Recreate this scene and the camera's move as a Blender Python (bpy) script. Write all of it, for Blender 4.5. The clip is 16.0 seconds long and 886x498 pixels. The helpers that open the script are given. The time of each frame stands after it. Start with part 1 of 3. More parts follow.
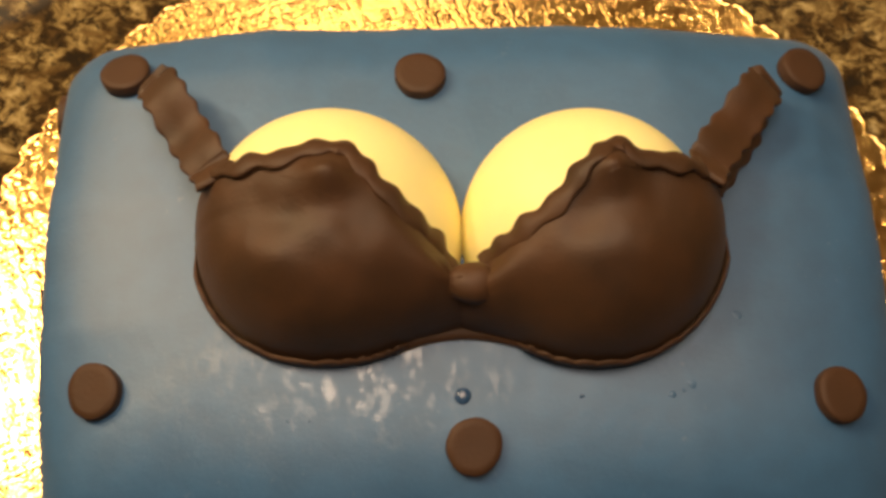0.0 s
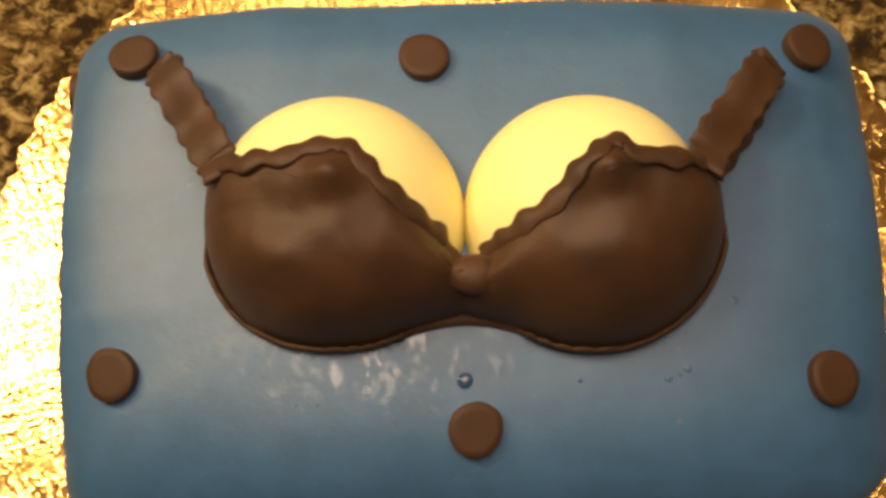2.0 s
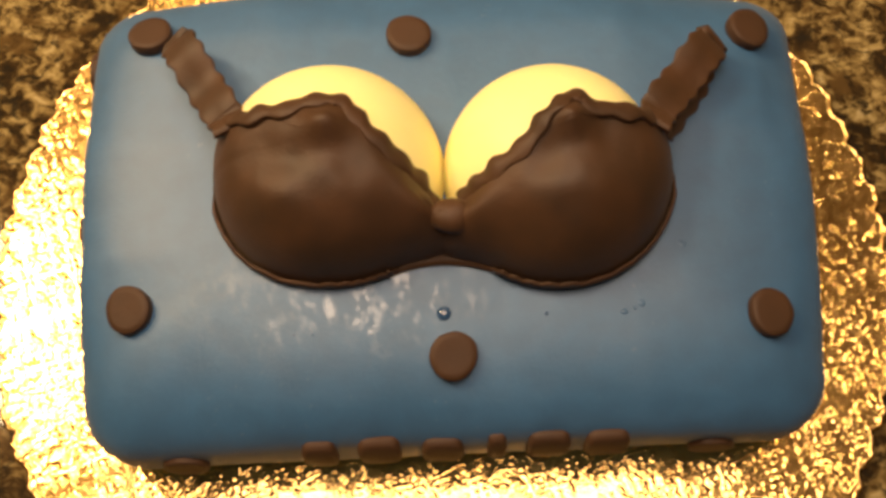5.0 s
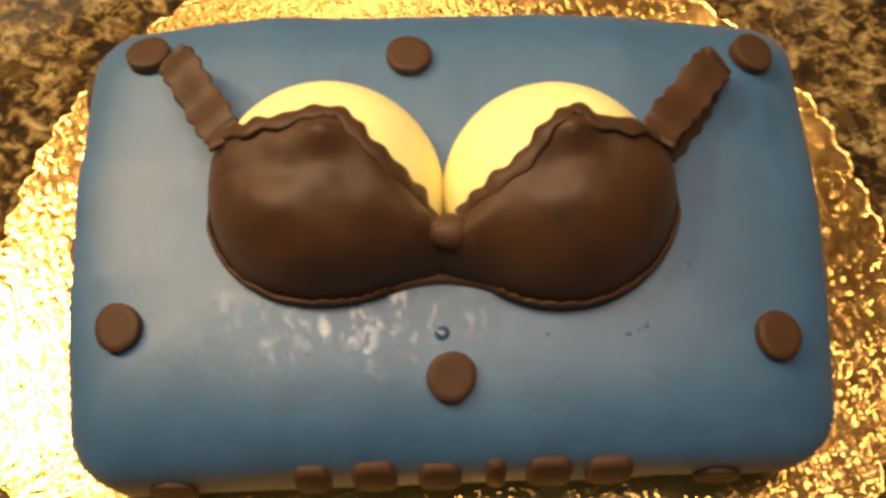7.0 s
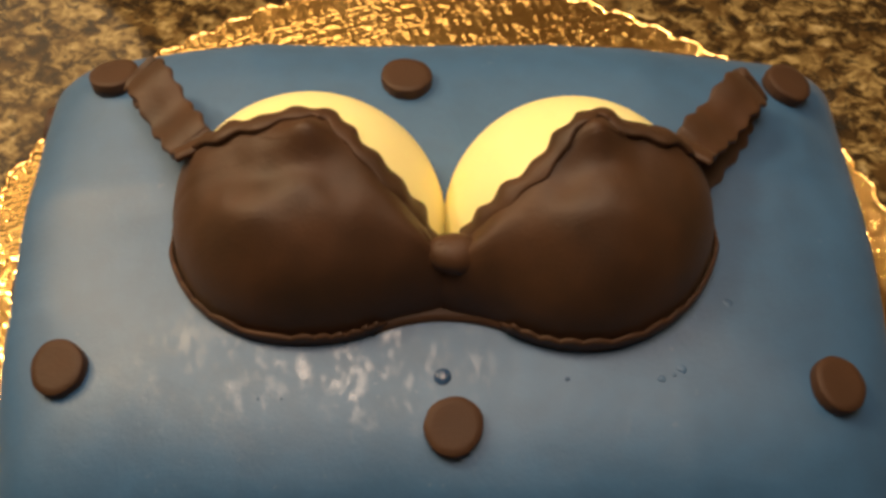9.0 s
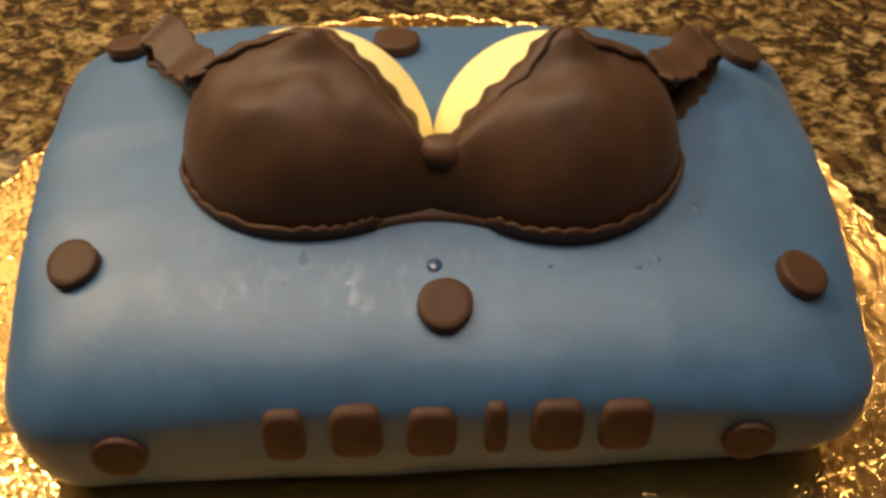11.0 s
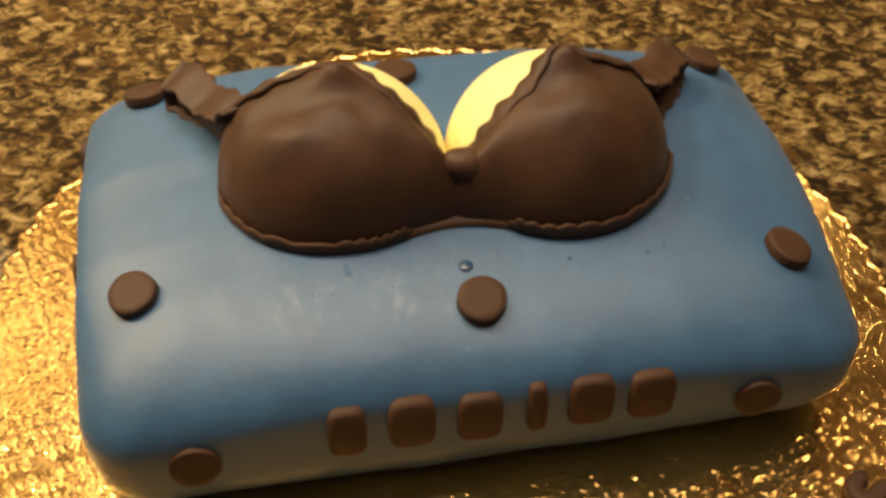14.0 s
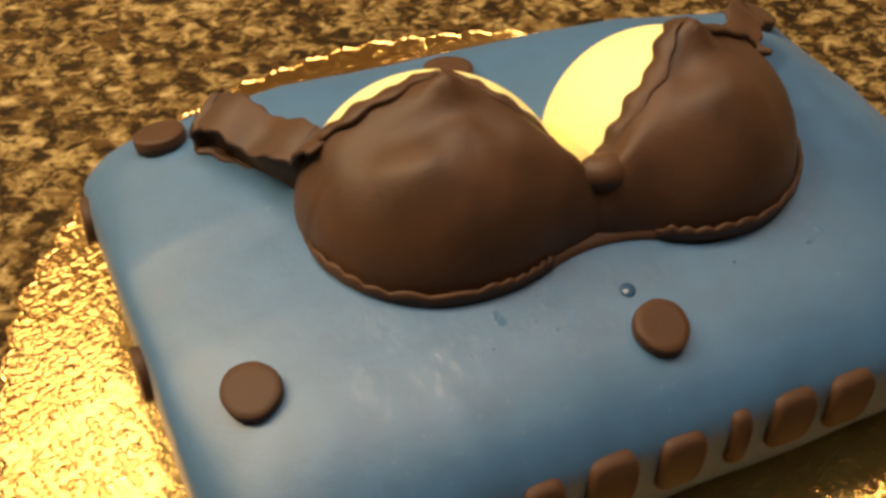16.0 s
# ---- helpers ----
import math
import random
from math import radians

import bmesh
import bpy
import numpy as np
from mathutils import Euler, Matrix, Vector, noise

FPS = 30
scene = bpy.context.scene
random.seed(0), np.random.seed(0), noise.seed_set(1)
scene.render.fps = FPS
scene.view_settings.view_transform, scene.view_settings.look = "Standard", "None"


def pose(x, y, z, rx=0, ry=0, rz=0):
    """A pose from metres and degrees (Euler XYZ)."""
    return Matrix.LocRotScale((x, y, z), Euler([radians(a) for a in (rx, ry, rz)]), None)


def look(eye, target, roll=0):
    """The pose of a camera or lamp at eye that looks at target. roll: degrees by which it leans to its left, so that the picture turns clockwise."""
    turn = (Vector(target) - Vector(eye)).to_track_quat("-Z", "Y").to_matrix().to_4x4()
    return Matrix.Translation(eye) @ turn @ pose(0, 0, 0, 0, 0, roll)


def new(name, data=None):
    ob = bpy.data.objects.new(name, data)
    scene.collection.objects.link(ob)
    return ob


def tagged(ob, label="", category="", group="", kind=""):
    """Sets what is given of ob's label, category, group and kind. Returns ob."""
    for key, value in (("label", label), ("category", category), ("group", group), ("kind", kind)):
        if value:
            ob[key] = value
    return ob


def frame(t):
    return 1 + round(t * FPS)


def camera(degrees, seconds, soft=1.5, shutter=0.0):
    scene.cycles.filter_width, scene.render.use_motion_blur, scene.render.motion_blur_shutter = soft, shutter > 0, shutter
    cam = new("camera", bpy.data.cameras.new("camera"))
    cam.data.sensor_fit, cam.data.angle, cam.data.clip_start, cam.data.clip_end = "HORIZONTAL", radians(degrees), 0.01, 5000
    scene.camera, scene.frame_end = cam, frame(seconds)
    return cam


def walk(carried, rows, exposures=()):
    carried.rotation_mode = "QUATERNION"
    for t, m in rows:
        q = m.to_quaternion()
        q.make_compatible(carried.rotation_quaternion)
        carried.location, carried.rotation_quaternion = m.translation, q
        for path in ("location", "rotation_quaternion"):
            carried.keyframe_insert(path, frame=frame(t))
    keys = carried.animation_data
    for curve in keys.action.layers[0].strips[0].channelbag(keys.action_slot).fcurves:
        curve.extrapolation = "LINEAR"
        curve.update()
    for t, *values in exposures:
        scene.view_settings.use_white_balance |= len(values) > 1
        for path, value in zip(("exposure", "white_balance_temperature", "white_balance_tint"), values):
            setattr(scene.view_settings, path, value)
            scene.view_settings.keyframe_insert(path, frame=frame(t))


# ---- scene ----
cam = camera(41.9, 16.0, soft=3.4)
PATH = [
    (0, (-0.01160, -0.16382, 0.49123), (0.00371, 0.22231, -0.43109), -0.19),
    (0.5, (-0.00533, -0.14947, 0.49697), (0.00710, 0.20629, -0.43752), -0.56),
    (1, (-0.00295, -0.13605, 0.50384), (-0.00384, 0.18800, -0.44220), -2.24),
    (1.5, (-0.00046, -0.13187, 0.50847), (-0.00091, 0.17549, -0.44313), -2.17),
    (2, (-0.00115, -0.13183, 0.51351), (-0.01267, 0.16372, -0.44175), -4.63),
    (2.5, (0.00756, -0.12638, 0.51914), (-0.01149, 0.14006, -0.44453), -6.64),
    (3, (0.00652, -0.12696, 0.52963), (-0.00742, 0.14647, -0.43216), -5.47),
    (3.5, (0.00471, -0.13796, 0.54669), (-0.00980, 0.14018, -0.41375), -5.36),
    (4, (0.00052, -0.15872, 0.56092), (-0.00322, 0.14231, -0.39269), -3.26),
    (4.2, (0.00217, -0.16637, 0.56126), (-0.00337, 0.13924, -0.39088), -3.53),
    (6.3, (-0.00416, -0.21916, 0.53341), (0.01045, 0.18710, -0.38023), -0.39),
    (6.5, (0.00465, -0.21667, 0.53557), (0.00004, 0.18422, -0.38055), -2.82),
    (7, (-0.00014, -0.21372, 0.53203), (0.00320, 0.19367, -0.38122), -1.53),
    (7.5, (-0.00445, -0.22038, 0.50486), (0.00624, 0.22855, -0.38865), -0.72),
    (8, (-0.00448, -0.22201, 0.48565), (0.00026, 0.26373, -0.38845), -1.25),
    (8.5, (-0.00621, -0.22195, 0.46276), (0.00602, 0.28238, -0.40066), -0.17),
    (9, (-0.00680, -0.23186, 0.44457), (0.01269, 0.30936, -0.39608), 0.48),
    (9.5, (-0.00947, -0.25322, 0.42115), (0.02838, 0.31139, -0.40334), 1.63),
    (9.7, (-0.01209, -0.25913, 0.42094), (0.02031, 0.30864, -0.40161), 1.38),
    (11.8, (-0.01614, -0.38956, 0.38790), (0.03452, 0.34552, -0.28818), 1.00),
    (12, (-0.01329, -0.39726, 0.39127), (0.03095, 0.32852, -0.29523), 1.06),
    (12.5, (-0.00233, -0.44384, 0.39386), (0.03201, 0.29894, -0.27479), 0.94),
    (13, (0.00018, -0.44725, 0.40670), (0.01774, 0.30041, -0.25715), -0.40),
    (13.5, (-0.01315, -0.42427, 0.41055), (-0.00252, 0.31289, -0.26509), -1.63),
    (14, (-0.06946, -0.38153, 0.41823), (0.05773, 0.32453, -0.27840), 0.81),
    (14.5, (-0.16459, -0.30496, 0.40145), (0.06213, 0.33108, -0.33614), 0.05),
    (15, (-0.21789, -0.25502, 0.37687), (0.14872, 0.32415, -0.35124), 3.69),
    (15.3, (-0.23039, -0.24227, 0.37255), (0.16494, 0.32363, -0.35096), 3.84),
    (15.5, (-0.23716, -0.24326, 0.36732), (0.15286, 0.33491, -0.34934), 4.50),
    (16, (-0.18173, -0.27304, 0.38087), (0.12402, 0.35682, -0.33313), 3.22),
]
# seconds, stops, kelvin and tint
EXPOSURES = [(0.0, 0.16, 6850, 10), (4.0, 0.24, 6900, 11), (7.0, 0.36, 6900, 11), (8.0, 0.20, 6650, 11), (9.0, 0.07, 6500, 11), (9.5, 0.10, 6450, 12),
             (12.0, 0.38, 6300, 11), (13.5, 0.40, 6350, 9), (14.0, 0.46, 6500, 7), (14.5, 0.52, 6450, 8), (15.5, 0.58, 6450, 14), (16.0, 0.54, 6500, 8)]
walk(cam, [(t, look(eye, target, roll)) for t, eye, target, roll in PATH], EXPOSURES)

# ---- light ----
WARM = (1.0, 0.71, 0.40)
PALE = (1.0, 0.755, 0.555)
COOL = (0.74, 0.84, 1.0)
# unseen lamps placed from reflections, and two added fills: place, aim, width, power, colour, cone in degrees
LAMPS = (
    ((-0.86, 0.45, 1.50), (-0.42, 0.1, 0), 0.36, 15.5, WARM, 180),
    ((0.82, 1.32, 1.50), (0.40, 0.6, 0), 0.06, 1.6, WARM, 180),
    ((-0.14, 1.01, 1.50), (-0.07, 0.5, 0), 0.60, 3.2, WARM, 180),
    ((-0.90, 1.38, 1.50), (-0.6, 0.9, 0), 0.70, 2.0, WARM, 180),
    # fill added to brighten the granite at the back left
    ((-1.65, 0.95, 1.50), (-0.28, 0.60, 0), 0.25, 4.2, WARM, 50),
    ((1.05, 0.25, 1.50), (0.55, 0.0, 0), 0.20, 2.1, WARM, 180),
    ((-0.02, 0.10, 1.50), (-0.02, 0.08, 0), 0.80, 13.0, PALE, 180),
    # cool fill added low in front, for the cake's front face
    ((0.30, -1.90, 1.00), (0.0, -0.1, 0), 0.40, 0.55, COOL, 180),
)
for place, aim, size, power, tint, cone in LAMPS:
    panel = bpy.data.lights.new("unseen_light", "AREA")
    panel.shape, panel.size, panel.energy, panel.color = "DISK", size, power, tint
    panel.spread = math.radians(cone)
    new("unseen_light", panel).matrix_world = look(place, aim)
# fill added behind the counter to brighten the back wall; no known source
wall_fill = bpy.data.lights.new("back_wall_fill", "AREA")
wall_fill.shape, wall_fill.size, wall_fill.energy, wall_fill.color = "SQUARE", 0.3, 7.0, WARM
new("back_wall_fill", wall_fill).matrix_world = look((-0.9, 2.15, 0.35), (-0.9, 2.6, 0.85))
world = bpy.data.worlds.new("room_air")
world.use_nodes = True
world.node_tree.nodes["Background"].inputs[0].default_value = (0.30, 0.22, 0.14, 1)
world.node_tree.nodes["Background"].inputs[1].default_value = 0.2
scene.world = world


# ---- materials ----
def material(name, rough=0.5, metal=0.0, spec=0.5):
    m = bpy.data.materials.new(name)
    m.use_nodes = True
    b = m.node_tree.nodes["Principled BSDF"]
    b.inputs["Roughness"].default_value = rough
    b.inputs["Metallic"].default_value = metal
    b.inputs["Specular IOR Level"].default_value = spec
    return m, m.node_tree.nodes, m.node_tree.links, b


def noise_of(nodes, links, scale, detail=4.0, rough=0.55):
    c = nodes.new("ShaderNodeTexCoord")
    n = nodes.new("ShaderNodeTexNoise")
    n.inputs["Scale"].default_value, n.inputs["Detail"].default_value, n.inputs["Roughness"].default_value = scale, detail, rough
    links.new(c.outputs["Object"], n.inputs["Vector"])
    return n


def ramp_of(nodes, links, source, stops):
    r = nodes.new("ShaderNodeValToRGB")
    while len(r.color_ramp.elements) < len(stops):
        r.color_ramp.elements.new(0.5)
    for e, (p, c) in zip(r.color_ramp.elements, stops):
        e.position, e.color = p, (*c, 1)
    links.new(source, r.inputs["Fac"])
    return r


def mixed(nodes, links, fac, a, b, mode="MIX"):
    m = nodes.new("ShaderNodeMix")
    m.data_type, m.blend_type = "RGBA", mode
    for value, socket in ((fac, m.inputs["Factor"]), (a, m.inputs["A"]), (b, m.inputs["B"])):
        if isinstance(value, bpy.types.NodeSocket):
            links.new(value, socket)
        elif isinstance(value, tuple):
            socket.default_value = (*value, 1)
        else:
            socket.default_value = value
    return m.outputs["Result"]


def bumped(nodes, links, bsdf, heights, strength, distance):
    last = None
    for h in heights:
        b = nodes.new("ShaderNodeBump")
        b.inputs["Strength"].default_value, b.inputs["Distance"].default_value = strength, distance
        links.new(h, b.inputs["Height"])
        if last:
            links.new(last, b.inputs["Normal"])
        last = b.outputs["Normal"]
        distance *= 0.4
    links.new(last, bsdf.inputs["Normal"])


def blue_fondant():
    m, n, l, b = material("blue_fondant", 0.5, 0, 0.84)
    b.inputs["IOR"].default_value = 1.54
    # sheen added for the pale veil of light at grazing angles
    b.inputs["Sheen Weight"].default_value = 0.12
    b.inputs["Sheen Roughness"].default_value = 0.5
    b.inputs["Sheen Tint"].default_value = (1.0, 0.92, 0.74, 1)
    big, mid, fine = noise_of(n, l, 14, 3), noise_of(n, l, 90, 4), noise_of(n, l, 900, 3)
    base = ramp_of(n, l, big.outputs["Fac"], [(0.3, (0.017, 0.091, 0.214)), (0.7, (0.023, 0.105, 0.243))])
    cloud = ramp_of(n, l, mid.outputs["Fac"], [(0.35, (0.92, 0.92, 0.92)), (0.7, (1.08, 1.08, 1.08))])
    tone = mixed(n, l, 1.0, base.outputs["Color"], cloud.outputs["Color"], "MULTIPLY")
    dust, where = noise_of(n, l, 330, 2), noise_of(n, l, 22, 2)
    specks = ramp_of(n, l, dust.outputs["Fac"], [(0.66, (0, 0, 0)), (0.74, (0.5, 0.5, 0.5))])
    areas = ramp_of(n, l, where.outputs["Fac"], [(0.52, (0, 0, 0)), (0.66, (1, 1, 1))])
    tone = mixed(n, l, mixed(n, l, 1.0, specks.outputs["Color"], areas.outputs["Color"], "MULTIPLY"), tone, (0.12, 0.19, 0.31))
    # glossy wet flecks in front of the cups; some of their glint is mixed into the colour
    c = n.new("ShaderNodeTexCoord")
    place = n.new("ShaderNodeMapping")
    place.inputs["Location"].default_value = (0.045 * 12, 0.046 * 30, -0.08 * 9)
    place.inputs["Scale"].default_value = (12, 30, 9)
    l.new(c.outputs["Object"], place.inputs["Vector"])
    patch = n.new("ShaderNodeTexGradient")
    patch.gradient_type = "SPHERICAL"
    l.new(place.outputs["Vector"], patch.inputs["Fac"] if "Fac" in patch.inputs else patch.inputs["Vector"])
    streak, fleck = noise_of(n, l, 75, 5, 0.65), noise_of(n, l, 260, 4, 0.6)
    for grain in (streak, fleck):
        stretch = n.new("ShaderNodeMapping")
        stretch.inputs["Rotation"].default_value = (0, 0, 0.5)
        stretch.inputs["Scale"].default_value = (1.0, 0.6, 1.0)
        l.new(c.outputs["Object"], stretch.inputs["Vector"])
        l.new(stretch.outputs["Vector"], grain.inputs["Vector"])
    blots = ramp_of(n, l, streak.outputs["Fac"], [(0.44, (0, 0, 0)), (0.64, (1, 1, 1))])
    grains = ramp_of(n, l, fleck.outputs["Fac"], [(0.47, (0.06, 0.06, 0.06)), (0.57, (1, 1, 1))])
    spots = n.new("ShaderNodeMix")
    spots.data_type, spots.blend_type = "RGBA", "MULTIPLY"
    spots.inputs["Factor"].default_value = 1.0
    l.new(blots.outputs["Color"], spots.inputs["A"])
    l.new(grains.outputs["Color"], spots.inputs["B"])
    wet_glints = n.new("ShaderNodeMath")
    wet_glints.operation = "MULTIPLY"
    l.new(patch.outputs["Fac"], wet_glints.inputs[0])
    l.new(spots.outputs["Result"], wet_glints.inputs[1])
    l.new(mixed(n, l, wet_glints.outputs["Value"], tone, (0.045, 0.115, 0.225)), b.inputs["Base Color"])
    gloss = n.new("ShaderNodeMapRange")
    gloss.inputs["To Min"].default_value, gloss.inputs["To Max"].default_value = 0.53, 0.05
    l.new(wet_glints.outputs["Value"], gloss.inputs["Value"])
    l.new(gloss.outputs["Result"], b.inputs["Roughness"])
    bumped(n, l, b, [mid.outputs["Fac"], fine.outputs["Fac"], spots.outputs["Result"]], 0.25, 0.0008)
    return m


def brown_fondant(name, low, high, rough=0.55):
    m, n, l, b = material(name, rough, 0, 0.40)
    b.inputs["Sheen Weight"].default_value, b.inputs["Sheen Roughness"].default_value = 0.05, 0.5
    b.inputs["Sheen Tint"].default_value = (1.0, 0.80, 0.58, 1)
    big, fine = noise_of(n, l, 45, 5), noise_of(n, l, 700, 4)
    l.new(ramp_of(n, l, big.outputs["Fac"], [(0.3, low), (0.7, high)]).outputs["Color"], b.inputs["Base Color"])
    rough_map = n.new("ShaderNodeMapRange")
    rough_map.inputs["To Min"].default_value, rough_map.inputs["To Max"].default_value = rough - 0.07, rough + 0.1
    l.new(big.outputs["Fac"], rough_map.inputs["Value"])
    l.new(rough_map.outputs["Result"], b.inputs["Roughness"])
    bumped(n, l, b, [big.outputs["Fac"], fine.outputs["Fac"]], 0.4, 0.0010)
    return m


def ivory_fondant():
    m, n, l, b = material("ivory_fondant", 0.5, 0, 0.4)
    big, fine = noise_of(n, l, 30, 3), noise_of(n, l, 800, 3)
    l.new(ramp_of(n, l, big.outputs["Fac"], [(0.3, (0.94, 0.83, 0.37)), (0.7, (0.96, 0.86, 0.41))]).outputs["Color"], b.inputs["Base Color"])
    b.inputs["Subsurface Weight"].default_value = 0.2
    b.inputs["Subsurface Radius"].default_value = (0.006, 0.004, 0.002)
    bumped(n, l, b, [big.outputs["Fac"], fine.outputs["Fac"]], 0.2, 0.0006)
    return m


def gold_foil():
    m, n, l, b = material("gold_foil", 0.2, 1.0)
    big, mid, fine = noise_of(n, l, 26, 3), noise_of(n, l, 330, 5, 0.6), noise_of(n, l, 1300, 3)
    l.new(ramp_of(n, l, big.outputs["Fac"], [(0.3, (0.94, 0.60, 0.20)), (0.7, (0.98, 0.68, 0.27))]).outputs["Color"], b.inputs["Base Color"])
    dimple = n.new("ShaderNodeTexVoronoi")
    dimple.feature, dimple.inputs["Scale"].default_value = "SMOOTH_F1", 560
    c = n.new("ShaderNodeTexCoord")
    l.new(c.outputs["Object"], dimple.inputs["Vector"])
    r = n.new("ShaderNodeMapRange")
    r.inputs["From Min"].default_value, r.inputs["From Max"].default_value = 0.35, 0.65
    r.inputs["To Min"].default_value, r.inputs["To Max"].default_value = 0.09, 0.21
    l.new(mid.outputs["Fac"], r.inputs["Value"])
    l.new(r.outputs["Result"], b.inputs["Roughness"])
    bumped(n, l, b, [dimple.outputs["Distance"], mid.outputs["Fac"], fine.outputs["Fac"]], 0.4, 0.00022)
    # the lacquer on the foil scatters a little
    haze = n.new("ShaderNodeBsdfPrincipled")
    haze.inputs["Base Color"].default_value = (0.86, 0.52, 0.17, 1)
    haze.inputs["Metallic"].default_value, haze.inputs["Roughness"].default_value = 1.0, 0.6
    both = n.new("ShaderNodeMixShader")
    both.inputs["Fac"].default_value = 0.04
    l.new(b.outputs["BSDF"], both.inputs[1])
    l.new(haze.outputs["BSDF"], both.inputs[2])
    l.new(both.outputs["Shader"], n["Material Output"].inputs["Surface"])
    return m


def granite():
    m, n, l, b = material("granite", 0.05, 0, 0.4)
    c = n.new("ShaderNodeTexCoord")
    stretch = n.new("ShaderNodeMapping")
    stretch.inputs["Rotation"].default_value = (0, 0, 0.6)
    stretch.inputs["Scale"].default_value = (1.0, 1.2, 1.0)
    l.new(c.outputs["Object"], stretch.inputs["Vector"])

    def grain(scale, detail, rough, distortion):
        t = noise_of(n, l, scale, detail, rough)
        t.inputs["Distortion"].default_value = distortion
        l.new(stretch.outputs["Vector"], t.inputs["Vector"])
        return t.outputs["Fac"]

    flakes = ramp_of(n, l, grain(96, 5, 0.62, 0.6), [(0.36, (0.018, 0.013, 0.008)), (0.46, (0.040, 0.024, 0.010)), (0.54, (0.165, 0.115, 0.044)), (0.63, (0.300, 0.225, 0.096)), (0.76, (0.450, 0.370, 0.210))])
    # rust and black patches between the flakes
    rust = ramp_of(n, l, grain(56, 4, 0.6, 0.5), [(0.52, (0, 0, 0)), (0.62, (0.75, 0.75, 0.75))])
    black = ramp_of(n, l, grain(125, 4, 0.6, 0.7), [(0.56, (0, 0, 0)), (0.64, (0.85, 0.85, 0.85))])
    tone = mixed(n, l, rust.outputs["Color"], flakes.outputs["Color"], (0.088, 0.052, 0.018))
    l.new(mixed(n, l, black.outputs["Color"], tone, (0.017, 0.014, 0.010)), b.inputs["Base Color"])
    return m


def plain(name, low, high, scale=6, rough=0.7):
    m, n, l, b = material(name, rough)
    big = noise_of(n, l, scale, 5)
    l.new(ramp_of(n, l, big.outputs["Fac"], [(0.3, low), (0.7, high)]).outputs["Color"], b.inputs["Base Color"])
    bumped(n, l, b, [big.outputs["Fac"]], 0.2, 0.01)
    return m


def water_film():
    m, n, l, b = material("water_film", 0.12)
    b.inputs["Base Color"].default_value = (0.030, 0.070, 0.155, 1)
    return m


SYRUP = water_film()
BLUE = blue_fondant()
BROWN = brown_fondant("chocolate_fondant", (0.039, 0.0186, 0.0082), (0.067, 0.0284, 0.0108))
DOT = brown_fondant("dot_fondant", (0.040, 0.0170, 0.0064), (0.055, 0.0228, 0.0084), 0.62)
IVORY = ivory_fondant()
FOIL = gold_foil()
GRANITE = granite()
PAINT = plain("wall_paint", (0.54, 0.44, 0.31), (0.60, 0.49, 0.35))
CEILING = plain("ceiling_paint", (0.31, 0.27, 0.21), (0.35, 0.30, 0.24))
WOOD = plain("floor_wood", (0.06, 0.03, 0.015), (0.11, 0.055, 0.025), 9, 0.5)


# ---- helpers for meshes ----
def linked(name, verts, faces, mat, parent=None, label="", smooth=True):
    me = bpy.data.meshes.new(name)
    me.from_pydata([tuple(v) for v in verts], [], faces)
    me.update()
    bm = bmesh.new()
    bm.from_mesh(me)
    bmesh.ops.recalc_face_normals(bm, faces=bm.faces)
    bm.to_mesh(me)
    bm.free()
    if smooth:
        me.polygons.foreach_set("use_smooth", [True] * len(me.polygons))
    me.materials.append(mat)
    ob = new(name, me)
    if parent:
        ob.parent = parent
    if label:
        ob["label"] = label
    return ob


def grid_faces(rows, cols, close_rows=False, close_cols=False):
    out = []
    for i in range(rows if close_rows else rows - 1):
        for j in range(cols if close_cols else cols - 1):
            a, b2 = i * cols + j, i * cols + (j + 1) % cols
            c, d = ((i + 1) % rows) * cols + (j + 1) % cols, ((i + 1) % rows) * cols + j
            out.append((a, b2, c, d))
    return out


def curve_at(points, x):
    """A smooth line through points (x, y), at x."""
    if x <= points[0][0]:
        return points[0][1]
    for (x0, y0), (x1, y1) in zip(points, points[1:]):
        if x <= x1:
            f = (x - x0) / (x1 - x0)
            return y0 + (y1 - y0) * f
    return points[-1][1]


def sweep(name, path, section, mat, parent=None, label="", closed=False, caps=True):
    """Joins one closed loop of points for each place of the path; section(i, place) gives the loop."""
    loops = [section(i, p) for i, p in enumerate(path)]
    k = len(loops[0])
    verts = [v for loop in loops for v in loop]
    faces = grid_faces(len(loops), k, closed, True)
    if not closed and caps:
        faces += [tuple(range(k))[::-1], tuple(range((len(loops) - 1) * k, len(loops) * k))]
    return linked(name, verts, faces, mat, parent, label)


# ---- room ----
def slab(name, x0, x1, y0, y1, z0, z1, mat, label, category):
    v = [(x, y, z) for z in (z0, z1) for x, y in ((x0, y0), (x1, y0), (x1, y1), (x0, y1))]
    f = [(0, 3, 2, 1), (4, 5, 6, 7), (0, 1, 5, 4), (1, 2, 6, 5), (2, 3, 7, 6), (3, 0, 4, 7)]
    return tagged(linked(name, v, f, mat, smooth=False), label, category, kind="structure")


